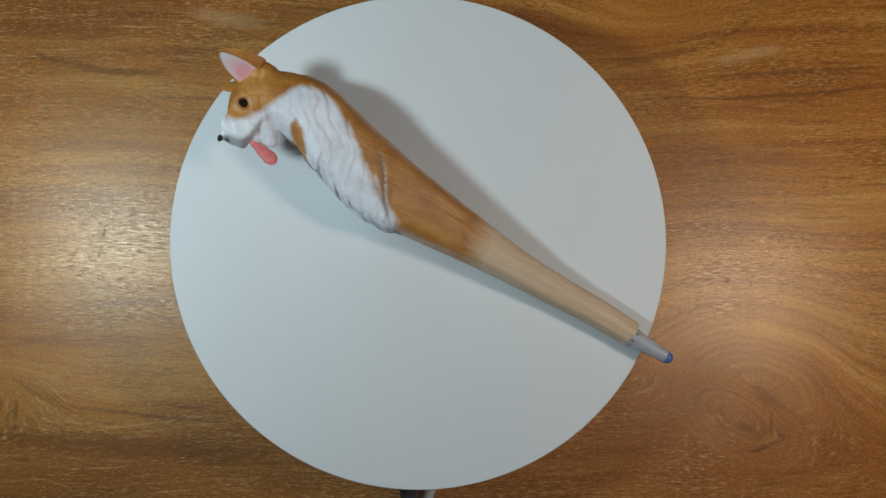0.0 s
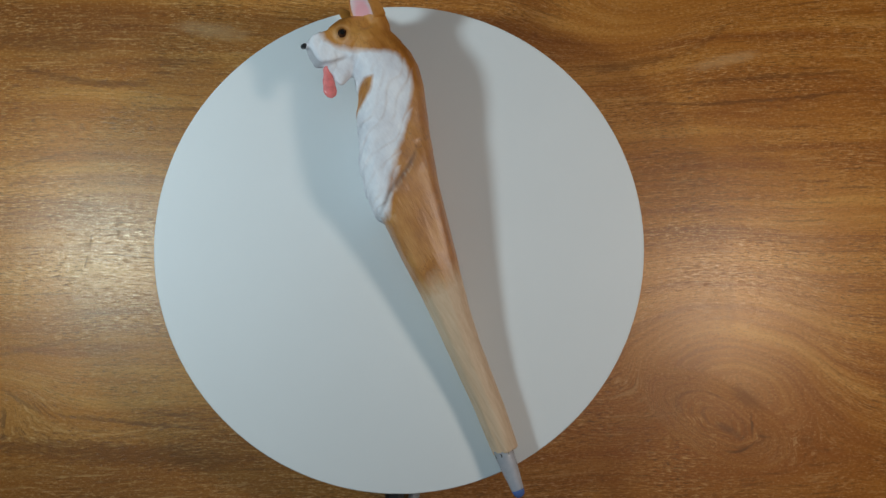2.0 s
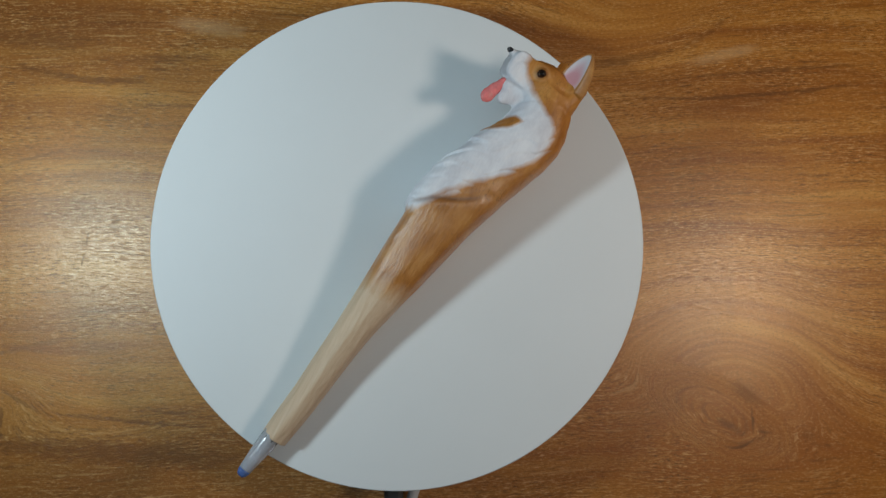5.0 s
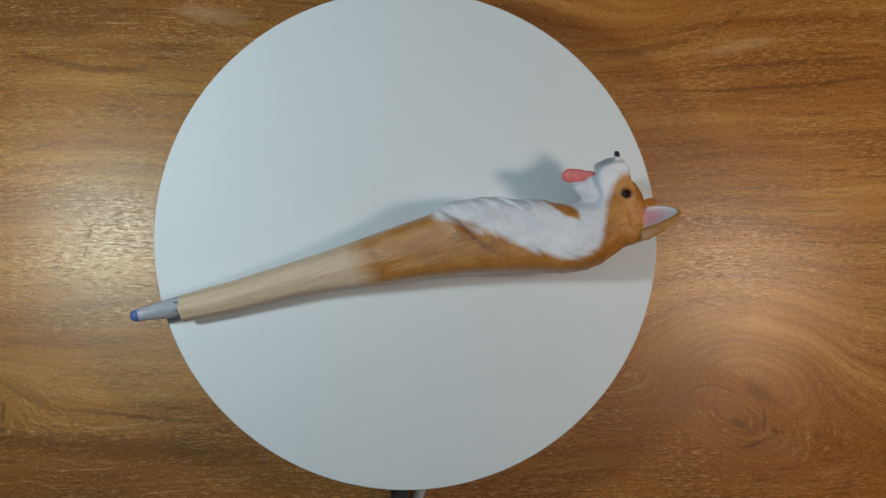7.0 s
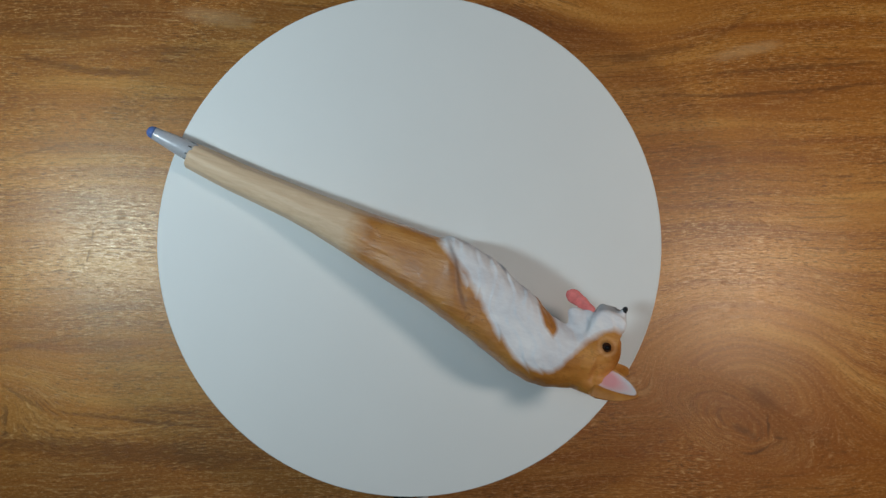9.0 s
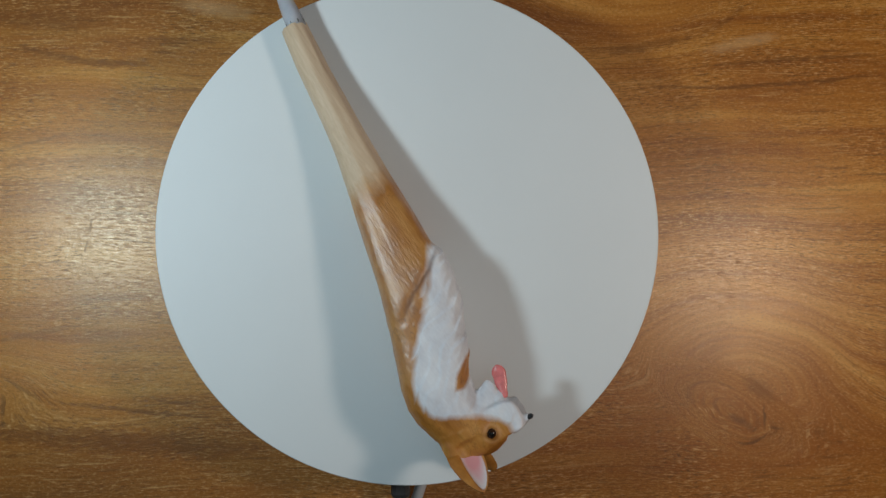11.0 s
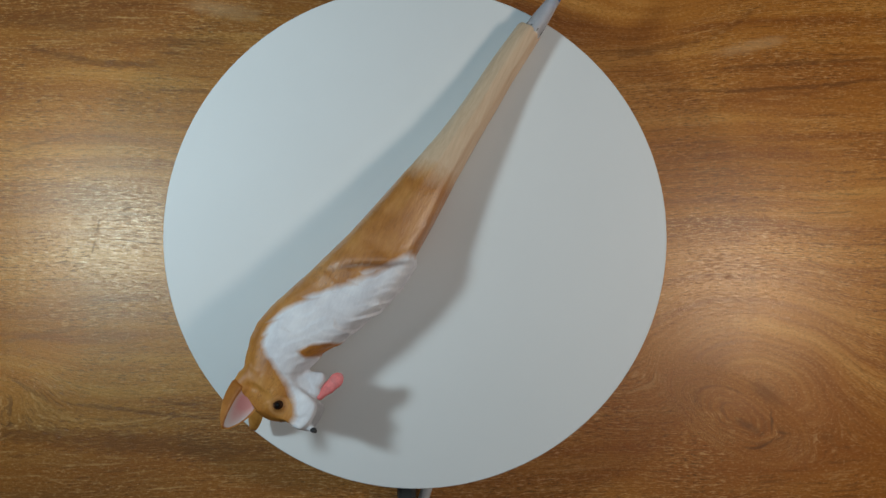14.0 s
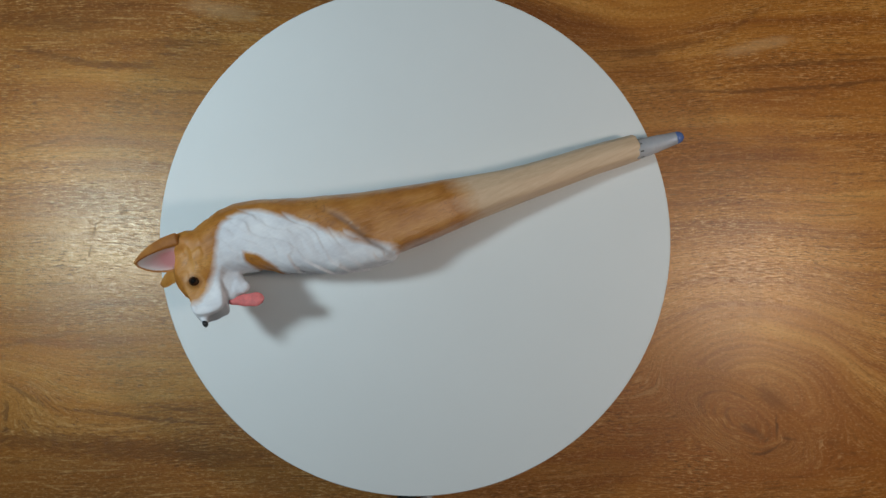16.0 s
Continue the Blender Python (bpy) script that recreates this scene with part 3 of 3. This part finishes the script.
def pen_form(p, detail=True):
    x, y, z = p[..., 0], p[..., 1], p[..., 2]
    back, front = interp(x, *BACK), interp(x, *FRONT)
    yc, ry = (back + front) / 2, (front - back) / 2
    zc, rz = interp(x, *MIDZ), interp(x, *THICK)
    # round grip, squarer block where the dog sits
    pw = interp(x, (-70, 2.0), (-15, 2.5), (8, 3.3), (46, 3.2), (58, 2.5), (70, 2.0))
    n = (np.abs((y - yc) / ry) ** pw + np.abs((z - zc) / rz) ** pw) ** (1 / pw)
    phi = np.arctan2((z - zc) / rz, (y - yc) / ry)
    body = (n - 1) * np.minimum(ry, rz) * 0.93
    if detail:
        # long knife facets on the grip
        turn = phi + 0.10 * np.sin(x / 29.0) + 0.04 * np.sin(x / 9.1 + 1.0)
        k = 8
        f = np.mod(turn, 2 * np.pi / k) - np.pi / k
        body = body - (1 / np.cos(np.pi / k * 0.82 * np.tanh(np.abs(f) * k / np.pi * 1.25)) - 1.03) * ry * interp(x, (-100, 1.05), (-10, 0.95), (10, 0.2), (30, 0.1))
    body = np.maximum(body, -(x + 91.6 - 0.15 * (y - 6.0)))
    body = np.maximum(body, x - 74)
    q = to_head(p)
    skull = ball(q, (-0.5, -0.5, 0.0), (8.2, 10.8, 8.0))
    brow = ball(q, (1.0, 6.0, 0.0), (6.4, 7.2, 6.2))
    cheek = smooth_min(ball(q, (-4.0, 3.5, 3.0), (6.5, 7.0, 4.5)), ball(q, (-4.0, 3.5, -3.0), (6.5, 7.0, 4.5)), 2.0)
    side = np.array((0.0, 0.0, 1.0))
    # a flat-sided wedge of a muzzle, and the hanging jaw
    u, f, c = q[..., 0], q[..., 1], q[..., 2]
    top = u - interp(f, (4, 5.4), (12, 4.2), (22, 3.3))
    low = interp(f, (4, -8.0), (12, -8.2), (22, -7.2)) - u
    flat = np.abs(c) - interp(f, (6, 5.6), (14, 4.9), (22, 3.6)) + 0.10 * np.maximum(u - 1, 0)
    end = 0.88 * (f - 22.2 + 0.20 * (c + 3.0) + 0.045 * (u + 1.5) ** 2)
    muzzle = -smooth_min(-smooth_min_list((top, low), 2.4), -smooth_min_list((flat, end), 0.7), 1.5)
    muzzle = np.maximum(muzzle, 3.0 - f)
    muzzle = smooth_min(muzzle, capsule(q, (0.6, 16.0, -0.3), (1.0, 22.3, 0.4), 2.9, 1.25), 1.2)
    jaw = smooth_min(capsule(q, (-6.5, 5.0, 0), (-14.6, 14.0, 0), 5.6, 2.2, (side, 1.3)), capsule(q, (-5.0, 6.0, 0), (-9.6, 15.0, -0.4), 5.0, 3.0, (side, 1.25)), 2.5)
    head = smooth_min(smooth_min(skull, brow, 3.0), cheek, 3.0)
    head = smooth_min(head, muzzle, 1.8)
    d = smooth_min(body, head, 4.0)
    d = smooth_min(d, jaw, 2.4)
    # stumps that carry the ears
    for s in (1, -1):
        d = smooth_min(d, capsule(q, (1.0, -5.5, 3.6 * s), (4.2, -5.0, 6.0 * s), 4.2, 2.8), 2.5)
        d = smooth_min(d, capsule(q, (-0.6, -6.4, 6.6 * s), (4.6, -7.0, 8.0 * s), 2.8, 2.2), 3.0)
        # sockets with a rim for the eyes
        e = np.linalg.norm(q - np.array((EYE[0], EYE[1], 4.4 * s)), axis=-1)
        d = smooth_min(d, e - 2.9, 0.8)
    if detail:
        band = np.abs(d) < 2.5
        pb = p[band]
        xb, yb, zb = pb[:, 0], pb[:, 1], pb[:, 2]
        ph = phi[band]
        db = d[band]
        wdist = polygon_distance(xb, yb, WHITE_COAT)
        coat = np.clip(0.5 - wdist / 3.0, 0, 1) * np.clip((68 - xb) / 6, 0, 1)
        v = ph * 13.0
        u, w = stroke_axes(xb, v)
        relief = 0.78 * strokes(u, w, 10.5, 4.8, 1.7, 30.0) + 0.40 * strokes(u * 0.97 + w * 0.2, w * 0.97 - u * 0.2, 8.0, 3.2, 5.1, 30.0)
        cut = np.clip(1.25 - 0.62 * np.abs(ph), 0.55, 1.0) * interp(xb, (8, 1.0), (48, 0.85), (60, 0.6))
        db = db - coat * cut * relief
        # gouge marks on the head and the stained back
        hu, hw = xb * 0.9 + yb * 0.5, (yb * 0.9 - xb * 0.45) + zb * 0.7
        rest = (1 - coat) * np.clip((xb - 8) / 14, 0, 1)
        db = db - rest * interp(xb, (10, 0.12), (58, 0.16), (68, 0.36)) * chips(hu, hw, 7.5, 4.6, 9.3, 30.0)
        face = np.clip((xb - 62) / 4, 0, 1) * np.clip((yb + 24) / 6, 0, 1)
        db = db - face * 0.34 * strokes(hw, hu, 8.0, 4.6, 4.4)
        # long knife cuts along the bare grip
        grip = np.clip((14 - xb) / 16, 0, 1) * np.clip((xb + 93) / 3, 0, 1)
        db = db - grip * 0.16 * strokes(xb + 0.8 * v, ph * 8.0 + 0.03 * xb, 26.0, 3.6, 8.2)
        # the step along the haunch
        cd, cs = seg_distance(xb, yb, CREASE)
        top = np.clip((zb - interp(xb, *MIDZ)) / 5.0 + 1.2, 0, 1)
        fade = np.clip((30 - xb) / 9, 0, 1) * np.clip((xb - 11.5) / 4, 0.15, 1)
        db = db + top * fade * (0.42 * np.exp(-(cd / 1.4) ** 2) - 0.28 * (1 - np.tanh(cs * cd / 1.3)) * np.exp(-(cd / 5.0) ** 2))
        d = d.copy()
        d[band] = db
    return d


def surface_along(start, way, reach=14.0):
    """The last point inside the form on a ray, in millimetres."""
    t = np.linspace(0, reach, 400)
    pts = np.asarray(start)[None] + t[:, None] * np.asarray(way)[None]
    inside = pen_form(pts, False) < 0
    return pts[np.max(np.nonzero(inside)[0])] if inside.any() else pts[0]


def pen():
    root = tagged(new("carved_pen"), "carved wooden pen shaped as a fawn and white dog", "pen")
    step = 0.46
    lo, hi = np.array((-94.0, -42.0, -1.0)), np.array((88.0, 13.0, 36.0))
    axes = [np.arange(a, b, step) for a, b in zip(lo, hi)]
    D = np.empty([len(a) for a in axes], np.float32)
    for i in range(0, len(axes[0]), 40):
        g = np.stack(np.meshgrid(axes[0][i:i + 40], axes[1], axes[2], indexing="ij"), -1)
        D[i:i + 40] = pen_form(g)
    verts, quads = surface_nets(D, lo, step)
    x, y, z = verts.T
    q = to_head(verts)
    mid_y, half_y = (interp(x, *BACK) + interp(x, *FRONT)) / 2, (interp(x, *FRONT) - interp(x, *BACK)) / 2
    turn = np.arctan2((z - interp(x, *MIDZ)) / interp(x, *THICK), (y - mid_y) / half_y) * 13.0
    su, sw = stroke_axes(x, turn)
    # the brush left tongues of paint along the strokes; thinner over the haunch
    tongues = 1.3 * strokes(su, sw, 10.5, 4.8, 1.7) * np.clip((70 - x) / 8, 0, 1)
    rim = polygon_distance(x, y, WHITE_COAT)
    tongues *= np.clip(1.0 + (rim + 1.0) / 4.0, 0, 1)
    fuzz = interp(x, (10, 7.5), (26, 8.0), (40, 6.0), (75, 6.0))
    white = np.clip(0.5 - (rim + tongues) / fuzz, -0.5, 1.6)
    white = np.maximum(white, 0) * (1 - np.clip(0.60 - polygon_distance(x, y, NECK_PATCH) / 5.5, 0, 1))
    stain = np.clip(0.5 + (x + 21.0 + 0.05 * y) / 19.0, -0.5, 1.6)
    # where the white muzzle turns from the lamps, its shade is coloured grey
    front_shade = np.clip((q[:, 1] + 0.20 * q[:, 2] + 0.045 * (q[:, 0] + 1.5) ** 2 - 19.2) / 1.4, 0, 1) * np.clip((q[:, 0] + 9) / 2, 0, 1)
    front_shade *= np.clip((2.6 - q[:, 2] - 0.15 * q[:, 0]) / 1.8, 0.12, 1)
    under_shade = np.clip((0.5 - q[:, 2]) / 2.5, 0, 1) * np.clip((q[:, 1] - 11) / 4, 0, 1) * np.clip((q[:, 0] + 9) / 2, 0, 1)
    grey = 0.76 * np.maximum(front_shade, under_shade)
    # a thin dark brown line along the haunch step, on the upper side
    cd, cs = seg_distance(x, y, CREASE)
    dark_line = 1.15 * np.exp(-(cd / 0.95) ** 2) * np.clip((z - 11) / 5, 0, 1) * np.clip((29 - x) / 6, 0, 1) * np.clip((x - 11.5) / 3, 0, 1)
    mouth = np.exp(-((q[:, 0] + 7.0 + 0.1 * q[:, 1]) / 0.5) ** 2) * np.clip((q[:, 1] - 8) / 4, 0, 1)
    eye_far = np.linalg.norm(np.stack([q[:, 0] - EYE[0], q[:, 1] - EYE[1], np.abs(q[:, 2]) - EYE[2]], -1), axis=-1)
    socket = np.exp(-((eye_far - 2.0) / 0.55) ** 2) * 0.9
    glaze = np.clip((x + 24) / 12, 0, 1) * interp(x, (40, 1.0), (56, 0.30), (66, 0.10)) * (1 - np.clip(white * 1.5, 0, 1))
    halo = np.exp(-((eye_far - 3.1) / 0.5) ** 2) * np.clip((x - 62) / 4, 0, 1)
    part_of = dict(white=white, stain=stain, grey=grey, dark_line=np.maximum(np.maximum(dark_line, 0.4 * mouth), socket), halo=halo, glaze=glaze)
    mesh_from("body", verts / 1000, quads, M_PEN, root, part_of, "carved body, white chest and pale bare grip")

    # ears: cupped leaves, the second mirrored in the head's middle plane
    base, tip = np.array((79.0, -30.2, 27.0)), np.array((91.6, -31.1, 35.4))
    along = tip - base
    across = np.array((0.70, 0.71, -0.08))
    across -= along * (across @ along) / (along @ along)
    across /= np.linalg.norm(across)
    out = np.cross(along, across)
    out /= np.linalg.norm(out)
    ns, nq = 30, 25
    s = np.linspace(-0.45, 1, ns)[:, None]
    t = np.linspace(-1, 1, nq)[None, :]
    half = 6.6 * np.clip(1 - np.clip(s, 0, 1) ** 2.0, 0.0, 1) ** 0.75 * (1 + 1.7 * np.clip(s, -1, 0)) + 0.25
    inner_t = (t - 0.26) / 0.70
    cup = np.clip(1 - inner_t ** 2, 0, 1) * np.clip(1 - ((s - 0.44) / 0.55) ** 2, 0, 1)
    bow = 0.22 * half * (1 - t ** 2)
    base = base - 9.0 * np.clip(-s, 0, 1)[..., None] * out
    front = base + s[..., None] * along + (t * half)[..., None] * across + (bow - 1.7 * cup ** 0.7)[..., None] * out
    rear = base + s[..., None] * along + (t * half)[..., None] * across - (0.42 * half * np.sqrt(np.clip(1 - t ** 2, 0, 1)) + 1.2 * np.clip(1 - t ** 2, 0, 1))[..., None] * out
    verts = np.concatenate([front.reshape(-1, 3), rear.reshape(-1, 3)])
    inner = np.concatenate([np.clip(cup * 2.2, 0, 1).ravel(), np.zeros(ns * nq)])
    blush = np.concatenate([(np.clip(1.05 - 1.25 * np.abs(s - 0.22), 0, 1) * np.clip(1 - 0.7 * inner_t ** 2, 0, 1)).ravel(), np.zeros(ns * nq)])
    faces = []
    for i in range(ns - 1):
        for j in range(nq - 1):
            a = i * nq + j
            faces.append((a, a + nq, a + nq + 1, a + 1))
            b = a + ns * nq
            faces.append((b, b + 1, b + nq + 1, b + nq))
        a, b = i * nq, i * nq + ns * nq
        faces.append((a, b, b + nq, a + nq))
        a, b = a + nq - 1, b + nq - 1
        faces.append((a, a + nq, b + nq, b))
    for j in range(nq - 1):
        for i, rev in ((0, False), (ns - 1, True)):
            a = i * nq + j
            f = (a, a + 1, a + 1 + ns * nq, a + ns * nq)
            faces.append(f[::-1] if rev else f)
    faces = np.array(faces)
    mesh_from("ear", verts / 1000, faces, M_EAR, root, dict(inner=inner, blush=blush), "pricked ear, pink inside, fawn outside")
    flip = verts - 2 * ((verts - HC) @ H_SIDE)[:, None] * H_SIDE
    mesh_from("ear", flip / 1000, faces[:, ::-1], M_EAR, root, dict(inner=inner, blush=blush), "pricked ear, pink inside, fawn outside")

    # eyes, nose, tongue
    mm = Matrix.Diagonal((0.001, 0.001, 0.001, 1))
    for sgn in (1, -1):
        c = from_head((EYE[0], EYE[1], EYE[2] * sgn))
        eye = part("eye", ellipsoid((2.1, 2.1, 2.1), mm @ Matrix.Translation(c)), M_IRIS, root, "glossy dark brown round eye")
        c = from_head((EYE[0] + 0.1, EYE[1] + 0.1, (EYE[2] + 0.95) * sgn))
        part("pupil", ellipsoid((1.35, 1.35, 1.35), mm @ Matrix.Translation(c)), M_EYE, eye, "black pupil")
    c = from_head((1.2, 23.0, 0.6))
    head_m = Matrix([[*H_ROT[:, i]] for i in range(3)]).to_4x4()
    nose = ellipsoid((1.15, 1.5, 1.4), Matrix(), 24, 16)
    for v in nose.verts:
        # flat on top, with a cleft between two nostrils
        v.co.z *= 1 + 0.16 * math.sin(v.co.y * 2.0)
        v.co.y -= 0.55 * math.exp(-(v.co.z / 0.35) ** 2) * max(0, v.co.y) / 1.5
        v.co.x -= 0.25 * max(0, v.co.x)
        v.co = mm @ Matrix.Translation(c) @ head_m @ v.co
    part("nose", nose, M_NOSE, root, "small glossy black nose")
    tip0, tip1 = Vector((70.8, -7.0, 25.0)), Vector((59.6, -2.8, 24.0))
    ax = (tip1 - tip0)
    ln = ax.length
    ax.normalize()
    wide = Vector((0.36, 0.86, 0.30)).normalized()
    wide = (wide - ax * wide.dot(ax)).normalized()
    up = ax.cross(wide)
    tongue = bmesh.new()
    rings = []
    for i in range(17):
        f = i / 16
        wd = (1.2 + 1.35 * min(1, f / 0.6) ** 0.9 + 0.12 * math.sin(f * 19)) * math.sqrt(max(0.02, 1 - max(0, (f - 0.76) / 0.24) ** 2))
        th = 1.2 * math.sqrt(max(0.06, 1 - max(0, (f - 0.72) / 0.28) ** 2))
        rings.append([tongue.verts.new((tip0 + ax * ln * f + wide * wd * math.cos(a) + up * (th * math.sin(a) - 0.75 * math.exp(-(wd * math.cos(a) / 0.55) ** 2) * (math.sin(a) > 0) + 0.8 * math.sin(f * 2.6))) / 1000)
                      for a in [2 * math.pi * j / 20 for j in range(20)]])
    for a, b in zip(rings, rings[1:]):
        for j in range(20):
            tongue.faces.new((a[j], a[(j + 1) % 20], b[(j + 1) % 20], b[j]))
    tongue.faces.new(rings[0][::-1])
    tongue.faces.new(rings[-1])
    bmesh.ops.recalc_face_normals(tongue, faces=tongue.faces[:])
    part("tongue", tongue, M_TONGUE, root, "glossy coral-red tongue hanging out")

    # writing end: clear cone with a blue point
    start, end = Vector((-91.0, 6.6, 6.6)), Vector((-108.3, 9.5, 8.4))
    m = mm @ Matrix.Translation(start) @ (end - start).to_track_quat("Z", "Y").to_matrix().to_4x4()
    outer = [(3.75, -1.0), (3.8, 0.6), (3.7, 3.0), (3.35, 8.0), (2.75, 13.0), (2.55, 15.3), (2.50, 15.6)]
    inner = [(1.9, 15.6), (1.95, 13.0), (2.45, 8.0), (2.75, 3.0), (2.8, -1.0)]
    cone = part("pen_tip", lathe(outer + inner + [(3.75, -1.0)], 40, m), M_CLEAR, root, "frosted clear plastic cone")
    part("refill", lathe([(0, -0.8), (1.35, -0.8), (1.35, 9.0), (0.9, 11.5), (0.7, 12.4), (0, 12.4)], 20, m), M_REFILL, cone, "thin refill inside the cone")
    part("ink_end", lathe([(0, 12.3), (1.2, 12.3), (1.85, 13.2), (1.85, 15.65), (2.47, 15.7), (2.35, 16.6), (2.05, 17.6), (1.3, 18.4), (0, 18.6)], 28, m), M_INK, cone, "translucent blue rounded end")
    for j in range(8):
        a = 2 * math.pi * j / 8 + 0.4
        part("notch", box(0.3, 0.5, 1.3, m @ Matrix.Translation((3.75 * math.cos(a), 3.75 * math.sin(a), 1.1)) @ pose(0, 0, 0, 0, 0, math.degrees(a))), M_BLACK, cone, smooth=False)
    return root


PEN = pen()


def motions():
    times = [0.5 * i for i in range(33)]
    walk(PEN, [(t, pose(0, 0, HD, 0, 0, START - SPIN * t)) for t in times])
    walk(DISC, [(t, pose(0, 0, HD, 0, 0, START - SPIN * t)) for t in times])


motions()
